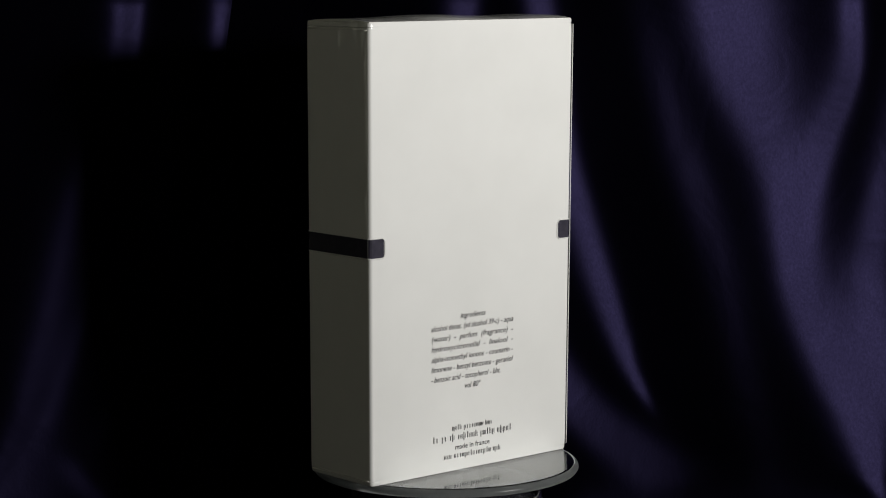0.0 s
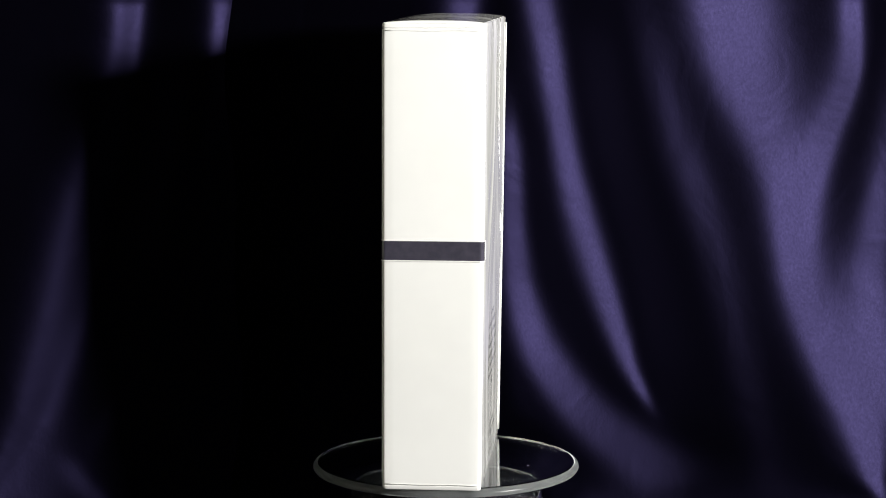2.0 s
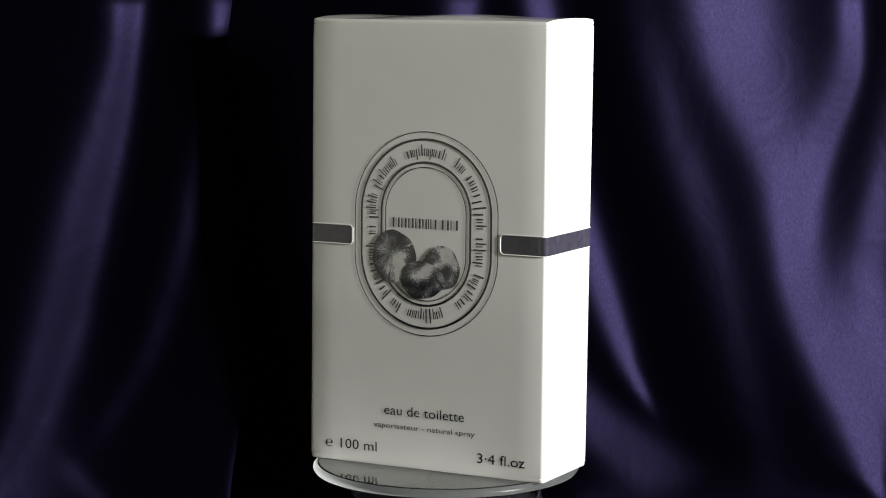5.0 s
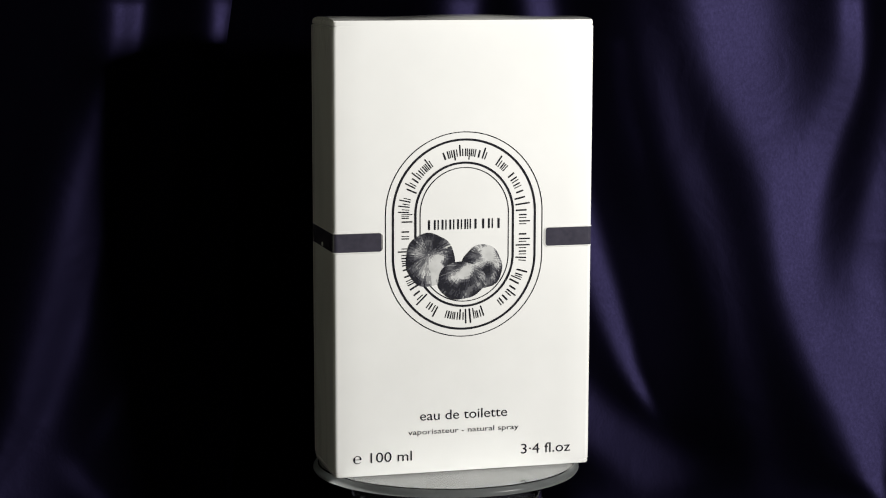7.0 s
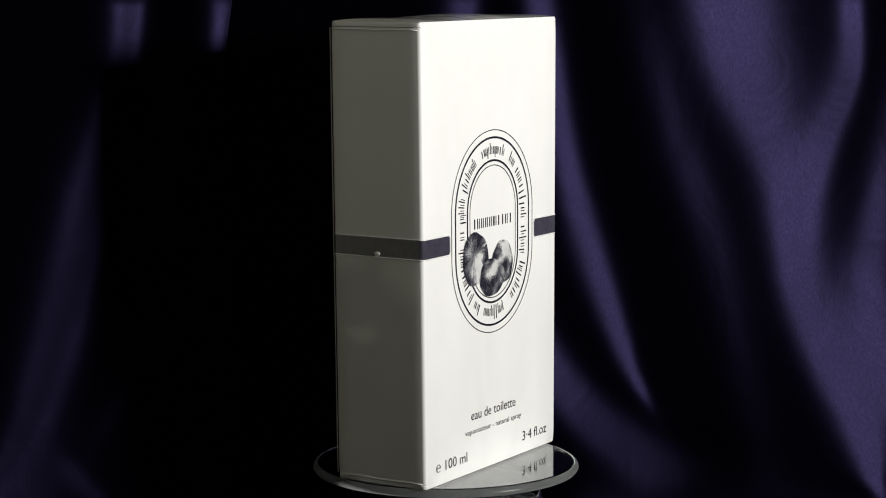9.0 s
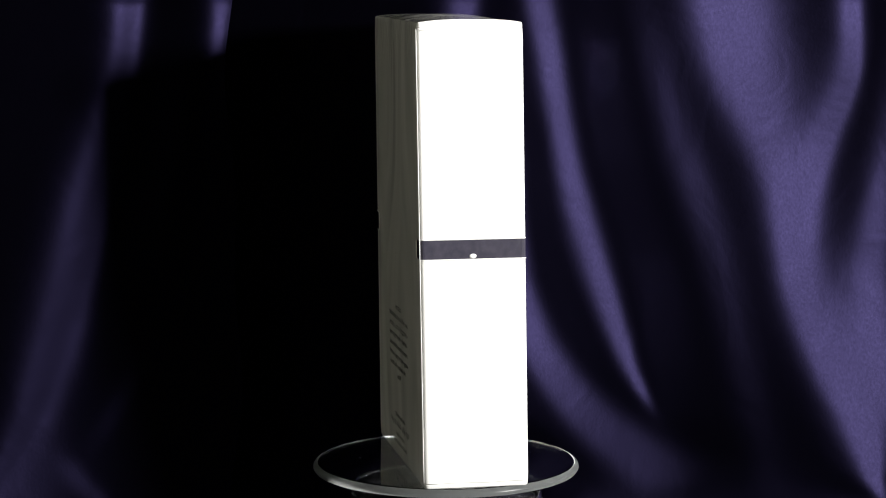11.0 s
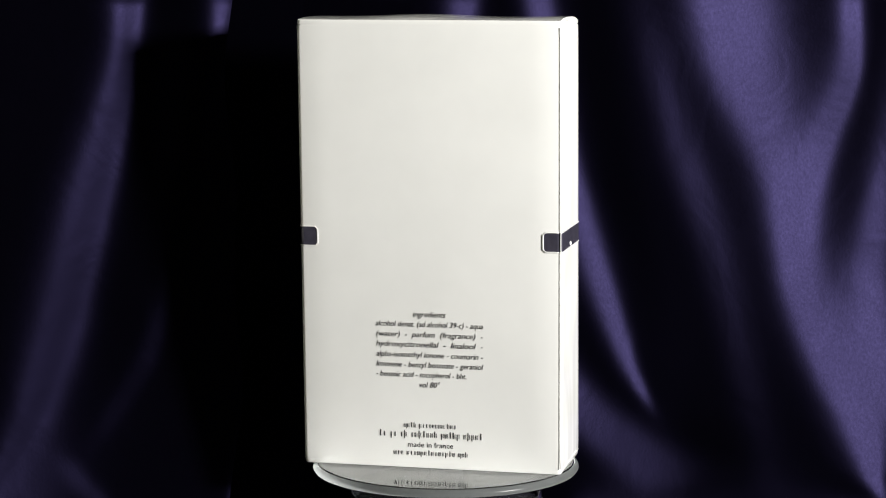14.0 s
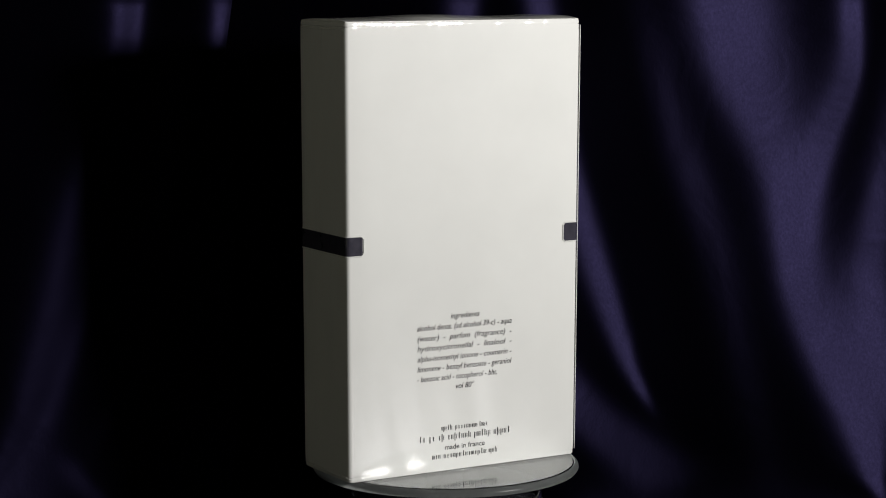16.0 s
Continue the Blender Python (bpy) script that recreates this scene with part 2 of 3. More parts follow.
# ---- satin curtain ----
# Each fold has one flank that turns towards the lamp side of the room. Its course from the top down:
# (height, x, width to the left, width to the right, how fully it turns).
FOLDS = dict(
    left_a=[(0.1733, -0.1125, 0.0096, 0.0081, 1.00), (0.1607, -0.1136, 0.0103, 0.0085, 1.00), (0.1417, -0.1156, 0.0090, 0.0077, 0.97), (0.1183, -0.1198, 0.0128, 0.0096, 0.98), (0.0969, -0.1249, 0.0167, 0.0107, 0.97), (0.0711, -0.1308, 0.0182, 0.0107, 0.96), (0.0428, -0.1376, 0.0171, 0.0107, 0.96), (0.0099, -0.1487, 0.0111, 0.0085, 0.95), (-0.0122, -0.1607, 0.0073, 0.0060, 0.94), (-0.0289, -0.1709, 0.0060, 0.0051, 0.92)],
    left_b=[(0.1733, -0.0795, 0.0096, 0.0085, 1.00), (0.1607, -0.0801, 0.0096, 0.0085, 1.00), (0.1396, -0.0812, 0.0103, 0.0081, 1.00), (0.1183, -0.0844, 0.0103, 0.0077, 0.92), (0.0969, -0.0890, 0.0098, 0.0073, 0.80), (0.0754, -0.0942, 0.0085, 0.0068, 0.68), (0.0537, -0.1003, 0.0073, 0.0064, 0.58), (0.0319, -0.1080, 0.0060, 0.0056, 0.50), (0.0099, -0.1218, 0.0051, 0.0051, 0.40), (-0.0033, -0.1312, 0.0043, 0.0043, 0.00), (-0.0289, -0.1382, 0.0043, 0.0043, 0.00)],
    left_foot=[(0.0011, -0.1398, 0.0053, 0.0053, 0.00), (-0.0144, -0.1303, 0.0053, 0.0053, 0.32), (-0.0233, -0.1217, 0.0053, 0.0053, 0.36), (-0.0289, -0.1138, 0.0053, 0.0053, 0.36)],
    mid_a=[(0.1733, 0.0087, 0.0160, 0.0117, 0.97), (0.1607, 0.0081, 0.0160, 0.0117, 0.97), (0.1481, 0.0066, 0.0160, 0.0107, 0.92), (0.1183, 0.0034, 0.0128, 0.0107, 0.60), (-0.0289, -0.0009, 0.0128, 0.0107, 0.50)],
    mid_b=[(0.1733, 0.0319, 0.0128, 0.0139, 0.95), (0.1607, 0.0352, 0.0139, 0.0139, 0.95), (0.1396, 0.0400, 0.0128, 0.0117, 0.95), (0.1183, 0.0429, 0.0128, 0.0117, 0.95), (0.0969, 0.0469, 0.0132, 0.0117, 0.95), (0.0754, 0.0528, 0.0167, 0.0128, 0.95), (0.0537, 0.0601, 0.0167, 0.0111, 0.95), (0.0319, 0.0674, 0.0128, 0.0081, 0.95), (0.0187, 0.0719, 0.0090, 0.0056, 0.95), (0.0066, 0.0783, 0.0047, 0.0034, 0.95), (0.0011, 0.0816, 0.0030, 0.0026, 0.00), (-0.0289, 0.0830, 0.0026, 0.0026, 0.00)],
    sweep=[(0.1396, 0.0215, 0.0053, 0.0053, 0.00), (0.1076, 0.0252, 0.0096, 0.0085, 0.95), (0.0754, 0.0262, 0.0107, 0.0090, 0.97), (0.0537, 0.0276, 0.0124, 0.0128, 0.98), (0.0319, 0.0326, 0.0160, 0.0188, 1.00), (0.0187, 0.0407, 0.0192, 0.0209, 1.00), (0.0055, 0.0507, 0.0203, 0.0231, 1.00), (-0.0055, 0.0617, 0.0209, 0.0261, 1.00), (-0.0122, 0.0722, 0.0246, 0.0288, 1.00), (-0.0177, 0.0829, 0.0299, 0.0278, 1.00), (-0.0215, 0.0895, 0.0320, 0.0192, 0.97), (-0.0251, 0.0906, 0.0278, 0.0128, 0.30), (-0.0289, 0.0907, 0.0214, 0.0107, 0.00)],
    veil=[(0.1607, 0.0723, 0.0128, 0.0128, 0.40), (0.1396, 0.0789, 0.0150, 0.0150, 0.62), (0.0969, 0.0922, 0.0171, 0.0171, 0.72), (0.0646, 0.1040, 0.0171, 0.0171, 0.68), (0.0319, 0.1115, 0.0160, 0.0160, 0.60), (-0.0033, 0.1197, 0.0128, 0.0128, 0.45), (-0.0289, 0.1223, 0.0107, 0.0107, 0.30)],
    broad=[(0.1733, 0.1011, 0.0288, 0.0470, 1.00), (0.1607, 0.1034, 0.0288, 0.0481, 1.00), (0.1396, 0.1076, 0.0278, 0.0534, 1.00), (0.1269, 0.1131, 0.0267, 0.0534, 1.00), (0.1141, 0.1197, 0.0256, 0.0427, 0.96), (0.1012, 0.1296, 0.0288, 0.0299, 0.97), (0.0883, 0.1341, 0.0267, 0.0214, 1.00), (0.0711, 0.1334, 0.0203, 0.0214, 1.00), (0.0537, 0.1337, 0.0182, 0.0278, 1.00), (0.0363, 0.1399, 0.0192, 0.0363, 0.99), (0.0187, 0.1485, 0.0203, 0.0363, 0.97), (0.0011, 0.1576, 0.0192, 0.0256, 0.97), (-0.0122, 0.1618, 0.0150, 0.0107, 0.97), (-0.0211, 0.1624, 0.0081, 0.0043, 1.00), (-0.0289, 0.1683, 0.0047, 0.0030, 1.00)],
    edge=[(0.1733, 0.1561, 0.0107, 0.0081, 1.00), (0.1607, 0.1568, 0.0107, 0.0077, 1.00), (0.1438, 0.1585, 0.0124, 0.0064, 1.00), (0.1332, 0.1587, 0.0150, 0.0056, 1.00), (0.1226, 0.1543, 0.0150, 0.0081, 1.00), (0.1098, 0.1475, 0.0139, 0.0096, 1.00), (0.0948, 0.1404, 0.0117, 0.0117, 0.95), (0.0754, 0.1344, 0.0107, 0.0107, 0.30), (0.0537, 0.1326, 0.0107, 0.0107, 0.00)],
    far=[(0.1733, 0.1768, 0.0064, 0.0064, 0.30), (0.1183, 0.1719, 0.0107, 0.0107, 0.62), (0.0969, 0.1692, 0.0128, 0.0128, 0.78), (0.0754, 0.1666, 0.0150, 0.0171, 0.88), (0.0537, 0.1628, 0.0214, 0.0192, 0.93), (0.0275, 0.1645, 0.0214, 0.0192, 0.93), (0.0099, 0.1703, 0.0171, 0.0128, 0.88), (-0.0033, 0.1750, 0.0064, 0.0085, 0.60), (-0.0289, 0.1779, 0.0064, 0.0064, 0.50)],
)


def eased(z, at, values):
    """Smooth course of a value along the height."""
    fine = np.linspace(TABLE - 0.05, 0.50, 900)
    v = np.interp(fine, at, values)
    k = np.exp(-np.linspace(-2.2, 2.2, 31) ** 2)
    v = np.convolve(np.pad(v, 15, mode="edge"), k / k.sum(), mode="valid")
    return np.interp(z, fine, v)


def curtain_form():
    """Depth of the cloth over x and z: the smoothest sheet whose flanks have the slopes of the folds."""
    nx, nz = 600, 210
    x = np.linspace(-0.30, 0.30, nx)
    z = np.linspace(TABLE + 0.0005, 0.205, nz)
    X, Z = np.meshgrid(x, z)
    dx, dz = x[1] - x[0], z[1] - z[0]
    flat_share = np.ones_like(X)
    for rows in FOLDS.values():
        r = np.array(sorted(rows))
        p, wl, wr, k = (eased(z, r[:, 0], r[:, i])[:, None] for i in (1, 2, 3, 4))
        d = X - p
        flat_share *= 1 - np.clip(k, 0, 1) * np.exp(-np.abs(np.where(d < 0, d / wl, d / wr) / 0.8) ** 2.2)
    side = np.clip((np.abs(X) - 0.21) / 0.03, 0, 1)
    turn_share = (1 - flat_share) * (1 - side) + side * np.maximum(0, np.sin(X * 125 + 6 * Z))
    hem = 0.9 / (1 + np.exp((Z + 0.0272) / 0.0006)) * np.clip((X - 0.040) / 0.008, 0, 1) * (1 - side)
    turn_share = np.maximum(turn_share, hem)
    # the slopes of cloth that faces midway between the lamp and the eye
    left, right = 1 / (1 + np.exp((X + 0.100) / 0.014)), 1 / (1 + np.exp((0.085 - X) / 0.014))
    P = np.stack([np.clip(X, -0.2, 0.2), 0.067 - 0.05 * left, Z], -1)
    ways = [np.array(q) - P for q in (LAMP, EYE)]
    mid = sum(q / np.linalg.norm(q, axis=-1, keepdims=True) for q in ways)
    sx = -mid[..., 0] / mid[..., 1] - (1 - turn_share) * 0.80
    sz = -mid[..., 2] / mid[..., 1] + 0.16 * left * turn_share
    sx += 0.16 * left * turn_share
    bend_at = -0.067 + 0.0022 * np.sin(31 * Z + 0.6) + 0.0012 * np.sin(83 * Z)
    pleat = np.exp(-((X - bend_at) / 0.010) ** 6)
    sx += pleat * (1.9 - sx)
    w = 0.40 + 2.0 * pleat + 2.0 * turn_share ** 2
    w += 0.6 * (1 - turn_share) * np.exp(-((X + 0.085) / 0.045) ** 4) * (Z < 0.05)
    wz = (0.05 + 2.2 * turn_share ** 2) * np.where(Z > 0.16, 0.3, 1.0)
    foot = np.maximum(0, 0.09 - Z)
    base = 0.067 - 0.036 / (1 + np.exp((X - bend_at) / 0.005)) + 0.30 * np.clip(X + 0.085, -0.2, 0) + (0.008 - 0.22 * foot) * right
    hold = (0.35 - 0.15 * left) / 0.08 ** 2 + 3.0 / 0.08 ** 2 * np.exp(-((X - 0.005) / 0.045) ** 4) * (Z < 0.06)
    wx_e, wz_e = (w[:, 1:] + w[:, :-1]) / 2, (wz[1:] + wz[:-1]) / 2
    sx_e, sz_e = (sx[:, 1:] + sx[:, :-1]) / 2, (sz[1:] + sz[:-1]) / 2
    stiff = 0.8e-6

    def bend(y):
        out = np.zeros_like(y)
        b = (y[:, 2:] - 2 * y[:, 1:-1] + y[:, :-2]) / dx ** 2
        out[:, 2:] += b / dx ** 2
        out[:, 1:-1] -= 2 * b / dx ** 2
        out[:, :-2] += b / dx ** 2
        b = (y[2:] - 2 * y[1:-1] + y[:-2]) / dz ** 2
        out[2:] += b / dz ** 2
        out[1:-1] -= 2 * b / dz ** 2
        out[:-2] += b / dz ** 2
        return out

    def back(a, b):
        """The transpose of the two slopes."""
        out = np.zeros_like(X)
        out[:, 1:] += a / dx
        out[:, :-1] -= a / dx
        out[1:] += b / dz
        out[:-1] -= b / dz
        return out

    def apply(y):
        return back(wx_e * np.diff(y, axis=1) / dx, wz_e * np.diff(y, axis=0) / dz) + hold * y + stiff * bend(y)

    scale = 1.0 / (2 * (w / dx ** 2 + wz / dz ** 2) + hold + stiff * 6 * (1 / dx ** 4 + 1 / dz ** 4))
    y = base.copy()
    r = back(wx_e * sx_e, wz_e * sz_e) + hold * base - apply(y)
    q = scale * r
    p, rq = q.copy(), (r * q).sum()
    for _ in range(2600):
        ap = apply(p)
        step = rq / (p * ap).sum()
        y += step * p
        r -= step * ap
        q = scale * r
        old, rq = rq, (r * q).sum()
        p = q + rq / old * p
        if rq < 1e-9:
            break
    return x, z, y, bend_at[:, 0]


def sheet(X, Y, Z, label):
    """A hanging cloth through a grid of places."""
    nz, nx = X.shape
    wob = np.array([[noise.noise((a * 14, b * 9, 3.0)) for a, b in zip(r, q)] for r, q in zip(X, Z)]) * 0.0007
    verts = np.stack([X, Y + wob, Z], -1).reshape(-1, 3)
    i = np.arange(nx * nz).reshape(nz, nx)
    faces = np.stack([i[:-1, :-1], i[:-1, 1:], i[1:, 1:], i[1:, :-1]], -1).reshape(-1, 4)
    me = bpy.data.meshes.new("curtain")
    me.from_pydata(verts.tolist(), [], faces.tolist())
    me.polygons.foreach_set("use_smooth", [True] * len(me.polygons))
    me.materials.append(SATIN)
    tagged(new("curtain", me), label, "curtain", group="satin backdrop")


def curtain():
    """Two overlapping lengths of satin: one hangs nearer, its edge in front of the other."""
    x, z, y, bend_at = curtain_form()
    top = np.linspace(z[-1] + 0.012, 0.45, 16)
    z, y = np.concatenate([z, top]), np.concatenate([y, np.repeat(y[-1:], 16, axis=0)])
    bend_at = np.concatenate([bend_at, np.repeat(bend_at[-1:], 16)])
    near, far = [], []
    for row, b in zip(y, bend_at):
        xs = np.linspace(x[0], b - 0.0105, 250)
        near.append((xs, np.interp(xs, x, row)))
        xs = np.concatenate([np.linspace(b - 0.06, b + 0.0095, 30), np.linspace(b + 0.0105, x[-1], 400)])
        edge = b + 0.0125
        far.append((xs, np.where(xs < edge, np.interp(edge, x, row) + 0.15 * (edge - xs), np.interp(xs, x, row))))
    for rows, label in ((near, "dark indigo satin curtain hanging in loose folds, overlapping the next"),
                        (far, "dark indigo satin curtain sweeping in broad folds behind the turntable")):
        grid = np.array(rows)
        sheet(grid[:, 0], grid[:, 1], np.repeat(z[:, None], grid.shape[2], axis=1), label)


# ---- turntable ----
def turntable():
    """A low base on the table; its glass plate turns on a spindle."""
    base = new("turntable")
    base.location = (0, 0, TABLE)
    tagged(base, "turntable with a round clear glass plate on a glossy black base", "turntable")
    h = -TABLE
    part("housing", turned([(0, 0), (0.0385, 0), (0.0392, 0.0012), (0.0380, 0.010), (0.0350, h - 0.0150), (0.0328, h - 0.0122), (0, h - 0.0122)]),
         BLACK_PLASTIC, base, "glossy black housing", smooth=True)
    part("trim_ring", turned([(0.0333, h - 0.0126), (0.0341, h - 0.0120), (0.0338, h - 0.0111), (0.0328, h - 0.0109), (0.0322, h - 0.0118), (0.0325, h - 0.0124), (0.0333, h - 0.0126)]),
         CHROME, base, "thin chrome ring", smooth=True)
    part("spindle", turned([(0, h - 0.0122), (0.0095, h - 0.0122), (0.0095, h - 0.0050), (0.0125, h - 0.0042), (0.0125, h - 0.0034), (0, h - 0.0034)], 64),
         CHROME, base, "chrome spindle", smooth=True)
    plate = part("plate", turned([(0, 0), (0.0450, 0), (0.0454, -0.0003), (0.0454, -0.0030), (0, -0.0030)], 160), GLASS, base, "clear glass plate")
    edge = part("edge", turned([(0.0456, -0.0002), (0.0463, -0.0006), (0.0469, -0.0014), (0.0470, -0.0021), (0.0465, -0.0029), (0.0456, -0.0031), (0.0456, -0.0002)], 160),
         EDGE, plate, "pale ground glass edge", smooth=True)
    plate.visible_shadow = edge.visible_shadow = False
    for x, y, r in ((0.0078, 0.0295, 0.0003), (0.0317, 0.0225, 0.00018), (0.0300, 0.0255, 0.00014), (-0.0210, 0.0330, 0.00018), (0.0120, -0.0360, 0.00018)):
        bm = bmesh.new()
        bmesh.ops.create_icosphere(bm, subdivisions=1, radius=r)
        for v in bm.verts:
            v.co = Vector((x + v.co.x * 1.3, y + v.co.y, r * 0.2 + v.co.z * 0.35))
        part("dust_speck", bm, CARTON, plate, "white speck of dust")
    return plate


# ---- carton ----
H = 0.1550
W, D = 0.09204, 0.03483
OX, OY, LX, LY = 0.00155, -0.00151, 0.00573, 0.01158
# how far each corner of the slightly warped carton strays, foot and head
STRAY = {(-1, -1): ((0.0, -0.9), (-0.1, -0.2)), (1, -1): ((-0.3, 1.1), (-0.2, 0.0)),
         (1, 1): ((0.0, -0.3), (0.5, -0.6)), (-1, 1): ((0.3, 0.1), (-0.2, 0.8))}


def warp(u, v, z):
    """From the carton's own measures (u along its width, v along its depth) to the plate's space."""
    a, b, h = u / W + 0.5, v / D + 0.5, z / H
    dx = dy = 0.0
    for (sx, sy), (foot, head) in STRAY.items():
        k = (a if sx > 0 else 1 - a) * (b if sy > 0 else 1 - b)
        dx += k * (foot[0] * (1 - h) + head[0] * h)
        dy += k * (foot[1] * (1 - h) + head[1] * h)
    return Vector((u + OX + LX * z + dx / 1000, v + OY + LY * z + dy / 1000, z))


def prism(w, d, r, zs, inset=(), steps=10):
    """Upright carton wall with rounded corners through the heights zs, closed below and above."""
    loop = []
    for sx, sy, start in ((1, 1, 0), (-1, 1, 90), (-1, -1, 180), (1, -1, 270)):
        for k in range(7):
            a = radians(start + 15 * k)
            loop.append((sx * (w / 2 - r) + r * math.cos(a), sy * (d / 2 - r) + r * math.sin(a)))
    fine = []
    for k, p in enumerate(loop):
        q = loop[(k + 1) % len(loop)]
        n = steps if math.dist(p, q) > 0.01 else 1
        fine += [(p[0] + (q[0] - p[0]) * i / n, p[1] + (q[1] - p[1]) * i / n) for i in range(n)]
    bm = bmesh.new()
    rings = [[bm.verts.new(warp(x * s, y * s2, z)) for x, y in fine] for z, s, s2 in zs]
    for a, b in zip(rings, rings[1:]):
        for k in range(len(fine)):
            n = (k + 1) % len(fine)
            bm.faces.new((a[k], a[n], b[n], b[k]))
    bm.faces.new(rings[0][::-1])
    bm.faces.new(rings[-1])
    return bm


def lid(z, height, sign):
    """Tucked end panel: a thin slab whose middle bulges a little."""
    bm = bmesh.new()
    nu, nv = 28, 12
    w, d = W - 0.0012, D - 0.0014

    def swell(a, b):
        return (1 - 0.35 * abs(a) ** 7) * max(0.0, (1 - abs(b) ** 3))
    grid = {}
    for i in range(nu + 1):
        for j in range(nv + 1):
            a, b = 2 * i / nu - 1, 2 * j / nv - 1
            bulge = (0.0012 if sign > 0 else 0.0001) * swell(a, b) + (0.0004 if sign > 0 else 0) * swell(a, b) * math.sin(5 * a + 1)
            grid[i, j] = bm.verts.new(warp(a * w / 2, b * d / 2, z + sign * height) + Vector((0, 0, sign * bulge)))
    for i in range(nu):
        for j in range(nv):
            bm.faces.new((grid[i, j], grid[i + 1, j], grid[i + 1, j + 1], grid[i, j + 1]))
    rim = [(i, 0) for i in range(nu)] + [(nu, j) for j in range(nv)] + [(i, nv) for i in range(nu, 0, -1)] + [(0, j) for j in range(nv, 0, -1)]
    low = [bm.verts.new(warp((2 * i / nu - 1) * w / 2, (2 * j / nv - 1) * d / 2, z)
                        + Vector((0, 0, sign * 0.0004 * swell(2 * i / nu - 1, 2 * j / nv - 1)))) for i, j in rim]
    for k in range(len(rim)):
        n = (k + 1) % len(rim)
        bm.faces.new((grid[rim[k]], grid[rim[n]], low[n], low[k]))
    bm.faces.new(low)
    bmesh.ops.recalc_face_normals(bm, faces=bm.faces[:])
    return bm


PROUD = 0.00012


def on_face(face, u, z, lift=PROUD):
    """A place on the front or back panel, u from its middle to its reader's right, in metres."""
    s = -1 if face == "front" else 1
    return warp(u if s < 0 else -u, s * (D / 2 + lift), z)


def flat(bm, face, ring, lift=PROUD):
    """A thin printed patch on a panel from a closed loop of (u, z)."""
    f = bm.faces.new([bm.verts.new(on_face(face, u, z, lift)) for u, z in ring])
    return f


def lettering(face, words, u0, u1, z, x_height, slant=0.0, weight=0.0, name="text_line"):
    cu = bpy.data.curves.new(name, "FONT")
    cu.body, cu.size, cu.shear, cu.offset, cu.resolution_u = words, 1.0, slant, weight, 3
    ob = new(name, cu)
    me = bpy.data.meshes.new_from_object(ob.evaluated_get(bpy.context.evaluated_depsgraph_get()))
    bpy.data.objects.remove(ob)
    co = np.empty(len(me.vertices) * 3)
    me.vertices.foreach_get("co", co)
    co = co.reshape(-1, 3)
    lo, hi = co[:, 0].min(), co[:, 0].max()
    for v, c in zip(me.vertices, co):
        u = u0 + (c[0] - lo) / (hi - lo) * (u1 - u0)
        v.co = on_face(face, u / 1000, (z + c[1] * x_height / 0.52) / 1000)
    me.materials.append(INK)
    made = new(name, me)
    made.parent = BOX
    return made


def strokes(rng, rise):
    """The upright bars of one character: (start, thickness, foot, head) in shares of its width and height."""
    tall, deep = rng.choice((1.0, 1.0, rise)), rng.choice((0.0, 0.0, 0.0, (1.0 - rise) * 0.9))
    kind = rng.random()
    if kind < 0.3:
        return ((0.36, 0.26, deep, tall),)
    if kind < 0.8:
        return ((0.12, 0.22, deep, tall), (0.60, 0.15, 0.0, 1.0))
    return ((0.06, 0.20, 0.0, 1.0), (0.42, 0.13, 0.0, 1.0), (0.74, 0.16, deep, 1.0))


def bars(face, counts, u0, u1, z, height, name="print_line", rise=1.4):
    """A line that is not lettered: a plain bar for each character, words apart."""
    rng = random.Random(len(counts) * 31 + counts[0])
    unit = (u1 - u0) / (sum(counts) + 0.7 * (len(counts) - 1))
    bm = bmesh.new()
    u = u0
    for n in counts:
        for _ in range(n):
            for at, thick, low, high in strokes(rng, rise):
                a, b = (u + at * unit) / 1000, (u + (at + thick) * unit) / 1000
                z0, z1 = (z + low * height) / 1000, (z + high * height) / 1000
                flat(bm, face, [(a, z0), (b, z0), (b, z1), (a, z1)])
            u += unit
        u += 0.7 * unit
    return part(name, bm, INK, BOX)


OVAL_Z, STRAIGHT = 0.0822, 0.0073


def oval_point(r, t):
    """A point of the upright rounded oval of half-width r at t of its length, clockwise from the top; and its outward angle."""
    total = 2 * math.pi * r + 4 * STRAIGHT
    s = (t % 1.0) * total
    q = math.pi * r / 2
    for kind, length in (("a", q), ("s", 2 * STRAIGHT), ("b", 2 * q), ("t", 2 * STRAIGHT), ("c", q)):
        if s <= length:
            break
        s -= length
    if kind == "a":
        ang = math.pi / 2 - s / r
        return r * math.cos(ang), OVAL_Z + STRAIGHT + r * math.sin(ang), ang
    if kind == "s":
        return r, OVAL_Z + STRAIGHT - s, 0.0
    if kind == "b":
        ang = -s / r
        return r * math.cos(ang), OVAL_Z - STRAIGHT + r * math.sin(ang), ang
    if kind == "t":
        return -r, OVAL_Z - STRAIGHT + s, math.pi
    ang = math.pi - s / r
    return r * math.cos(ang), OVAL_Z + STRAIGHT + r * math.sin(ang), ang


def oval_line(r, width, name):
    bm = bmesh.new()
    n = 160
    inner = [bm.verts.new(on_face("front", *oval_point(r - width / 2, k / n)[:2])) for k in range(n)]
    outer = [bm.verts.new(on_face("front", *oval_point(r + width / 2, k / n)[:2])) for k in range(n)]
    for k in range(n):
        m = (k + 1) % n
        bm.faces.new((inner[k], inner[m], outer[m], outer[k]))
    bmesh.ops.recalc_face_normals(bm, faces=bm.faces[:])
    return part(name, bm, INK, BOX)


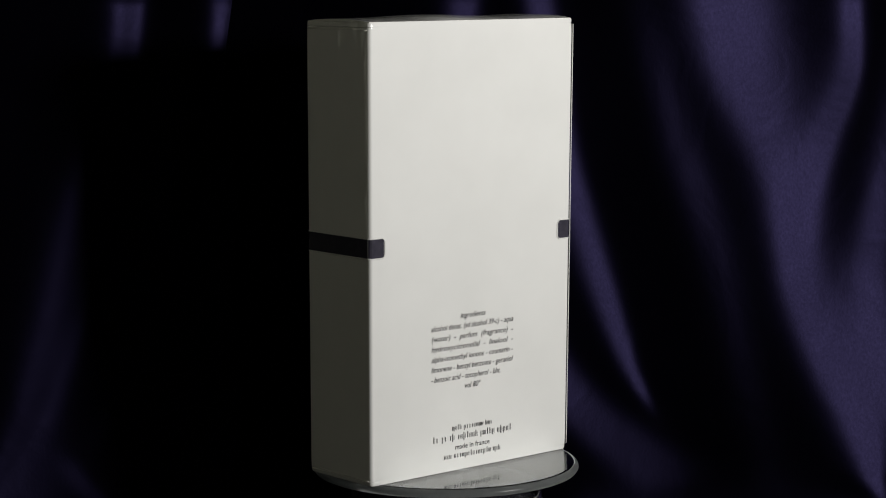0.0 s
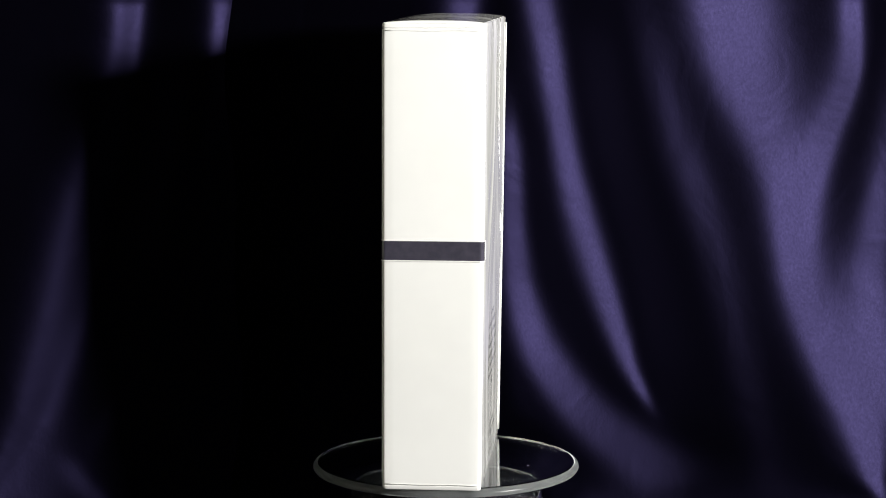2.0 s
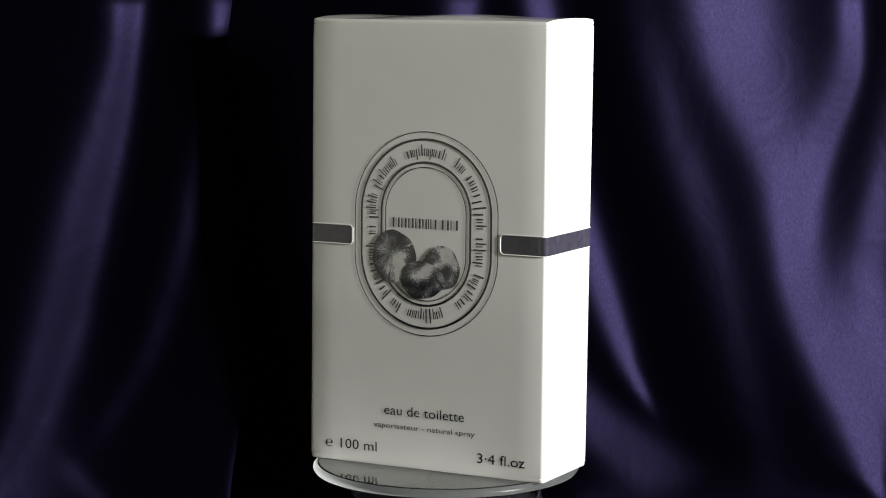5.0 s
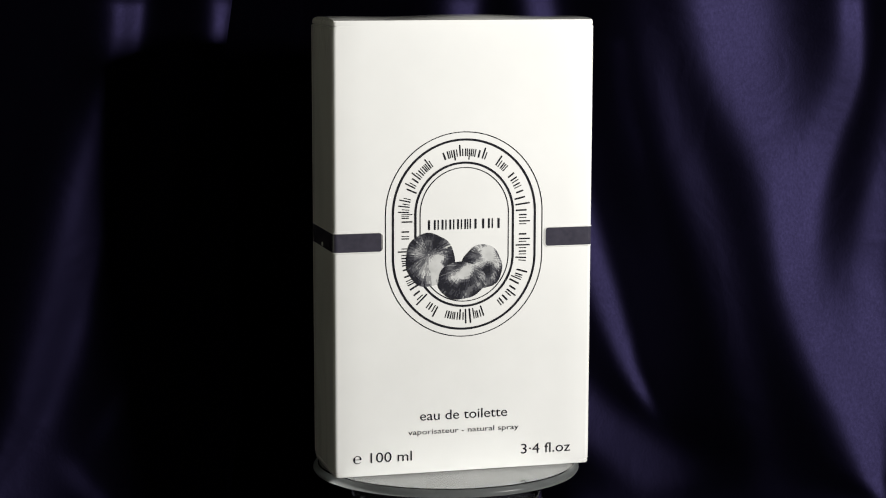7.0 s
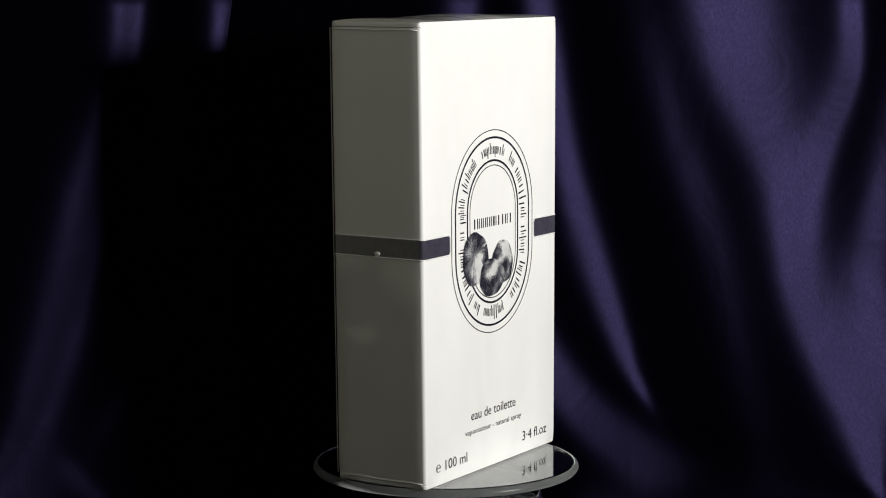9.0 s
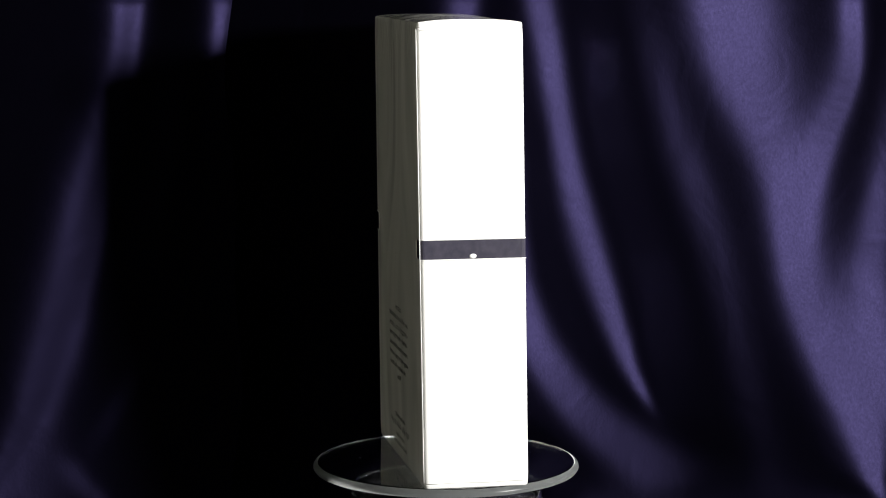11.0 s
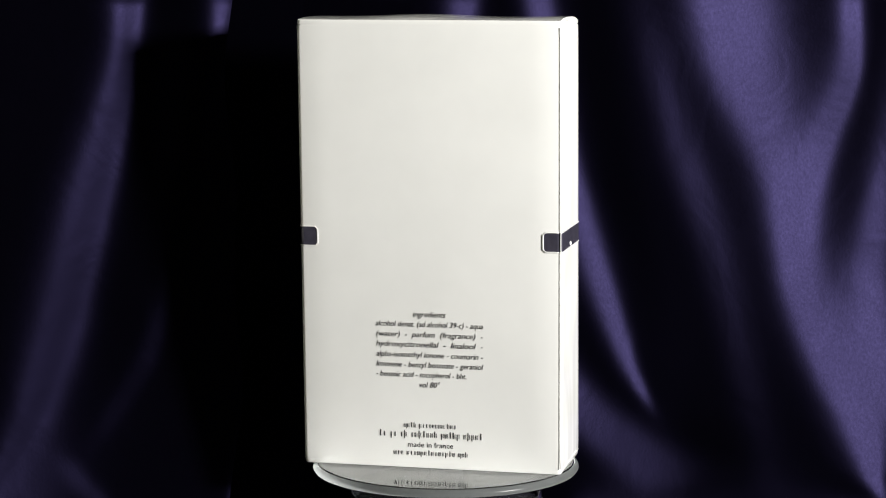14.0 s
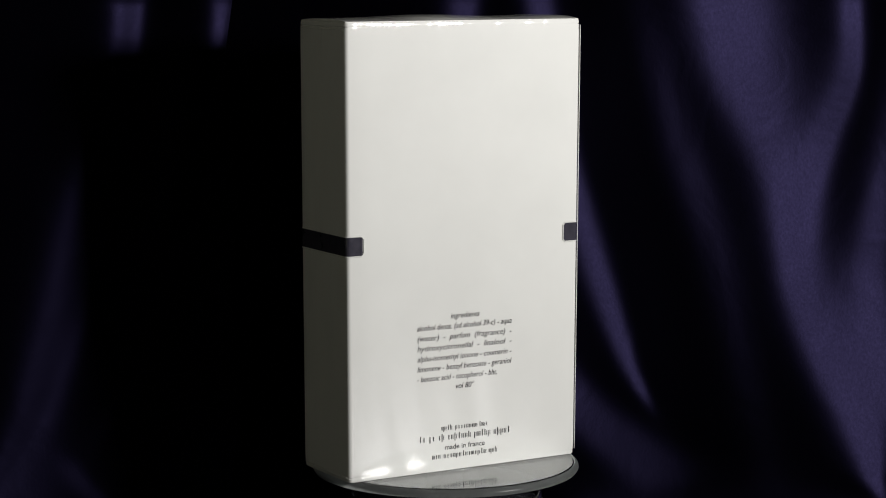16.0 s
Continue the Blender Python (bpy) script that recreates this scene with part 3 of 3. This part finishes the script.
def oval_bars(r, t0, t1, counts, height, name="print_line"):
    rng = random.Random(int(t0 * 997))
    unit = (t1 - t0) / (sum(counts) + 0.8 * (len(counts) - 1))
    bm = bmesh.new()
    t = t0
    for n in counts:
        for _ in range(n):
            for at, thick, low, high in strokes(rng, 1.5):
                x, z, a = oval_point(r, t + (at + thick / 2) * unit)
                half = unit * thick / 2 * (2 * math.pi * r + 4 * STRAIGHT)
                out, along = (math.cos(a), math.sin(a)), (math.sin(a), -math.cos(a))
                ring = [(x + out[0] * o + along[0] * q, z + out[1] * o + along[1] * q)
                        for o, q in (((low - 0.5) * height, -half), ((low - 0.5) * height, half), ((high - 0.5) * height, half), ((high - 0.5) * height, -half))]
                flat(bm, "front", ring)
            t += unit
        t += 0.8 * unit
    return part(name, bm, INK, BOX)


def fruit(u, z, rx, rz, crown, glow, seed, lift, name="fruit_print"):
    """One engraved fruit, printed flat: ribs that run from its crown to the rim in inks from black to pale.
    crown: where the ribs meet, in radii from the middle; glow: (angle, reach) of its light flank."""
    bm = bmesh.new()
    rng = random.Random(seed)
    ph = rng.uniform(0, 6)
    n, m = 110, 12
    rim = []
    for k in range(n):
        a = 2 * math.pi * k / n
        r = 1 + 0.03 * math.sin(3 * a + ph) + 0.015 * math.sin(7 * a + 2 * ph)
        rim.append((r * math.cos(a), r * math.sin(a)))
    streak = [rng.gauss(0, 0.55) + 0.5 * math.sin(9 * 2 * math.pi * k / n + ph) for k in range(n)]
    grid = [[bm.verts.new(on_face("front", (u + rx * (crown[0] + (x - crown[0]) * f)) / 1000,
                                  (z + rz * (crown[1] + (y - crown[1]) * f)) / 1000, lift))
             for x, y in rim] for f in [max(0.02, j / m) for j in range(m + 1)]]
    bm.faces.new(grid[0]).material_index = 4
    for j in range(m):
        for k in range(n):
            f, a = (j + 0.5) / m, 2 * math.pi * k / n
            x = crown[0] + (rim[k][0] - crown[0]) * f
            y = crown[1] + (rim[k][1] - crown[1]) * f
            near = math.exp(-((x - glow[0]) ** 2 + (y - glow[1]) ** 2) / glow[2] ** 2)
            soft = noise.noise((x * 1.7 + seed, y * 1.7, seed))
            v = (1.85 + 3.6 * near + 4.2 * soft + streak[k] * (0.3 + 0.5 * f) + rng.gauss(0, 0.4)
                 - 1.0 * f ** 6 - 0.9 * max(0.0, -x - 0.3))
            q = bm.faces.new((grid[j][k], grid[j + 1][k], grid[j + 1][(k + 1) % n], grid[j][(k + 1) % n]))
            q.material_index = max(0, min(4, int(v)))
    bmesh.ops.recalc_face_normals(bm, faces=bm.faces[:])
    ob = part(name, bm, TONES[0], BOX, "engraved grey fruit picture")
    for t in TONES[1:]:
        ob.data.materials.append(t)
    return ob


def band(sign):
    """Printed strip that wraps one narrow side of the carton and ends on the front and back panels."""
    z0, z1, r = 0.0773, 0.0836, 0.0014 + PROUD
    front, back = 0.0169, 0.0061
    hw, hd = W / 2 + PROUD, D / 2 + PROUD
    path = [(hw - front, -hd)]
    for k in range(5):
        a = radians(-90 + 22.5 * k)
        path.append((hw - r + r * math.cos(a), -hd + r + r * math.sin(a)))
    for k in range(5):
        a = radians(22.5 * k)
        path.append((hw - r + r * math.cos(a), hd - r + r * math.sin(a)))
    path.append((hw - back, hd))
    fine = []
    for a, b in zip(path, path[1:]):
        n = 6 if math.dist(a, b) > 0.004 else 1
        fine += [(a[0] + (b[0] - a[0]) * i / n, a[1] + (b[1] - a[1]) * i / n) for i in range(n)]
    fine.append(path[-1])
    bm = bmesh.new()
    cut = 0.0009
    ends = (fine[0], fine[-1])
    for end, way in ((0, 1), (-1, -1)):
        x, y = fine[end]
        more = [(x + cut * (1 - math.cos(radians(15 * k))), y) for k in range(1, 7)]
        fine = [fine[0], *more, *fine[1:]] if end == 0 else [*fine[:-1], *more[::-1], fine[-1]]

    def short(x, y):
        """How much lower the strip is at its rounded ends."""
        e = min(abs(x - ends[0][0]) if abs(y - ends[0][1]) < 1e-6 else 1, abs(x - ends[1][0]) if abs(y - ends[1][1]) < 1e-6 else 1)
        return cut - math.sqrt(max(0.0, cut ** 2 - (cut - e) ** 2)) if e < cut else 0.0
    lo = [bm.verts.new(warp(sign * x, y, z0 + short(x, y))) for x, y in fine]
    hi = [bm.verts.new(warp(sign * x, y, z1 - short(x, y))) for x, y in fine]
    for k in range(len(fine) - 1):
        q = (lo[k], lo[k + 1], hi[k + 1], hi[k])
        bm.faces.new(q if sign > 0 else q[::-1])
    strip = part("printed_band", bm, BAND, BOX, "charcoal printed strip")
    # the cut edge of the white sleeve round the strip
    bm = bmesh.new()
    grow = 0.00022
    ring = []
    for (x, y), top in [(q, 0) for q in fine] + [(q, 1) for q in fine[::-1]]:
        nx = -1 if (x, y) in ends else 0
        ring.append((x, y, (z1 - short(x, y) + grow) if top else (z0 + short(x, y) - grow), nx))
    out = 0.00016
    loops = []
    for push, spread in ((0.0, 0.0), (out, 0.00012), (out, 0.00030), (0.0, 0.00042)):
        loop = []
        for x, y, z, nx in ring:
            side = 1 if z > (z0 + z1) / 2 else -1
            on_side = abs(y) < hd - 1e-6
            px = x + (push if on_side else 0) + nx * (spread + grow)
            py = y + (0 if on_side else math.copysign(push, y))
            loop.append(bm.verts.new(warp(sign * px, py, z + side * (spread - grow))))
        loops.append(loop)
    n = len(ring)
    for a, b in zip(loops, loops[1:]):
        for k in range(n):
            bm.faces.new((a[k], a[(k + 1) % n], b[(k + 1) % n], b[k]))
    bmesh.ops.recalc_face_normals(bm, faces=bm.faces[:])
    part("rim", bm, CARTON, strip, "white cut edge of the sleeve")
    # a glint of the film over the strip, put in as a small white blob
    if sign < 0:
        bm = bmesh.new()
        bmesh.ops.create_uvsphere(bm, u_segments=16, v_segments=8, radius=1.0)
        at = warp(-hw, 0.0002, z0 + 0.0009)
        for v in bm.verts:
            v.co = at + Vector((v.co.x * 0.0003, v.co.y * 0.0012, v.co.z * 0.0008))
        part("film_glint", bm, CARTON, strip, "small white blob for a glint of the film on the strip", smooth=True)
    return strip


def bead(points, r, name, label, steps=6):
    """A thin raised fold of film along a line of places given in the carton's own measures."""
    path = [warp(*p) for p in points]
    bm = bmesh.new()
    rings = []
    for k, p in enumerate(path):
        way = (path[min(k + 1, len(path) - 1)] - path[max(k - 1, 0)]).normalized()
        e = way.orthogonal().normalized()
        f = way.cross(e)
        rings.append([bm.verts.new(p + r * (math.cos(2 * math.pi * i / steps) * e + math.sin(2 * math.pi * i / steps) * f)) for i in range(steps)])
    for a, b in zip(rings, rings[1:]):
        for i in range(steps):
            bm.faces.new((a[i], a[(i + 1) % steps], b[(i + 1) % steps], b[i]))
    bm.faces.new(rings[0][::-1])
    bm.faces.new(rings[-1])
    return part(name, bm, CARTON, BOX, label, smooth=True)


def seams():
    """Welded folds of the film: upright ones beside the back corners, flat ones round the foot and the head of the narrow sides."""
    hw, hd = W / 2, D / 2
    for s, v in ((-1, hd),):
        bead([(s * (hw - 0.0003), v + 0.0001, 0.002 + (H - 0.004) * k / 24) for k in range(25)], 0.00018, "film_seam", "glossy upright film seam")
    for s in (-1, 1):
        for z in (0.0018, H - 0.0024):
            bead([(s * (hw + 0.00005), -hd * 0.93 + 2 * hd * 0.93 * k / 12, z + 0.0001 * math.sin(k * 0.9)) for k in range(13)], 0.00014, "film_seam", "glossy flat film seam")


def carton():
    r = 0.0014
    gap = 1 - 0.0010 / W
    def roll(z):
        """How far the wrapped panels roll in towards the foot and the head."""
        a = 0.00014 * max(0.0, 1 - (H - z) / 0.007) ** 2 + 0.00022 * max(0.0, 1 - z / 0.005) ** 2
        return 1 - 2 * a / W, 1 - 2 * a / D
    zs = [(0.0, 0.992, 0.982), (0.0004, *roll(0.0004)), (0.0012, *roll(0.0012)), (0.0014, gap, roll(0.0014)[1]), (0.0016, *roll(0.0016))]
    zs += [(z, *roll(z)) for z in (0.0025, 0.0035, 0.005, 0.02, 0.04, 0.06, 0.08, 0.10, 0.12, 0.14, H - 0.007, H - 0.0055, H - 0.0042, H - 0.003, H - 0.0022)]
    zs += [(H - 0.0018, *roll(H - 0.0018)), (H - 0.0016, gap, roll(H - 0.0016)[1]), (H - 0.0014, *roll(H - 0.0014)), (H - 0.0004, *roll(H - 0.0004)), (H, 0.994, 0.985)]
    body = part("carton_body", prism(W, D, r, zs), CARTON, BOX, smooth=True)
    body.data.set_sharp_from_angle(angle=radians(22))
    part("end_flap", lid(H - 0.0002, 0.0004, 1), CARTON, BOX, "slightly bulging tucked top flap")
    for s in (-1, 1):
        band(s)
    seams()
    # front panel
    oval_line(0.02785, 0.00032, "oval_line")
    oval_line(0.02525, 0.00075, "oval_line")
    oval_line(0.01735, 0.00075, "oval_line")
    oval_line(0.01570, 0.00032, "oval_line")
    oval_bars(0.0209, -0.052, 0.052, (8,), 0.0026)
    oval_bars(0.0209, 0.075, 0.42, (2, 9, 5, 7), 0.0026)
    oval_bars(0.0209, 0.455, 0.545, (7,), 0.0026)
    oval_bars(0.0209, 0.562, 0.728, (2, 9), 0.0026)
    oval_bars(0.0209, 0.742, 0.925, (2, 5, 7), 0.0026)
    bars("front", (10,), -13.9, 13.6, 84.1, 3.4, rise=1.0)
    fruit(-12.3, 73.9, 8.6, 9.2, (-0.05, 0.2), (0.25, -0.3, 0.50), 3, PROUD * 1.9)
    fruit(6.3, 70.9, 7.3, 7.6, (0.35, 0.35), (0.35, 0.5, 0.50), 5, PROUD * 2.2)
    fruit(-1.0, 66.4, 8.6, 6.5, (0.25, 0.8), (0.15, 0.45, 0.42), 8, PROUD * 2.5)
    lettering("front", "eau de toilette", -15.7, 15.7, 18.3, 2.5)
    lettering("front", "vaporisateur - natural spray", -19.9, 19.9, 13.5, 1.35)
    lettering("front", "\u212e 100 ml", -39.4, -18.6, 4.6, 2.6)
    lettering("front", "3\u00b74 fl.oz", 20.9, 39.0, 4.6, 2.6)
    # back panel
    for words, u0, u1, z in (("ingredients", -6.0, 5.6, 53.3), ("alcohol denat. (sd alcohol 39-c) - aqua", -19.3, 18.7, 49.8),
                             ("(water)  -  parfum  (fragrance)  -", -19.1, 18.7, 46.2), ("hydroxycitronellal  -  linalool  -", -19.2, 18.7, 42.7),
                             ("alpha-isomethyl ionone - coumarin -", -19.2, 18.7, 39.1), ("limonene - benzyl benzoate - geraniol", -19.2, 18.8, 35.6),
                             ("- benzoic acid - tocopherol - bht.", -19.3, 12.8, 32.1), ("vol 80\u00b0", -3.9, 3.5, 28.6)):
        lettering("back", words, u0, u1, z, 1.45, 0.25)
    bars("back", (4, 8, 3), -9.7, 9.2, 14.3, 1.3)
    bars("back", (2, 2, 2, 7, 5, 5), -18.7, 18.5, 10.9, 1.6)
    lettering("back", "made in france", -8.2, 7.9, 7.4, 1.35)
    bars("back", (3, 14, 3), -13.5, 13.3, 4.5, 1.35)


room()
table()
curtain()
PLATE = turntable()
BOX = new("perfume_box")
tagged(BOX, "white film-wrapped perfume carton with black print and charcoal side bands", "box")
carton()


DRIFT = [(0.0, 0.0), (1.5, -0.3), (2.5, 0.2), (3.5, 0.7), (5.0, 0.4), (6.5, 0.1), (9.0, 0.0), (10.5, -0.5), (11.5, -0.9), (12.5, -0.1), (13.0, 0.2), (14.5, 0.1), (16.0, 0.0)]


def turn(t):
    """The plate's angle: a steady turn with the slight unevenness of its drive."""
    return 1.43 + 21.825 * (t - 6.4) + float(np.interp(t, *zip(*DRIFT)))


def motions():
    times = [0.5 * k for k in range(33)]
    walk(PLATE, [(t, pose(0, 0, -TABLE, 0, 0, turn(t))) for t in times])
    walk(BOX, [(t, pose(0, 0, 0.0001, 0, 0, turn(t))) for t in times])


motions()
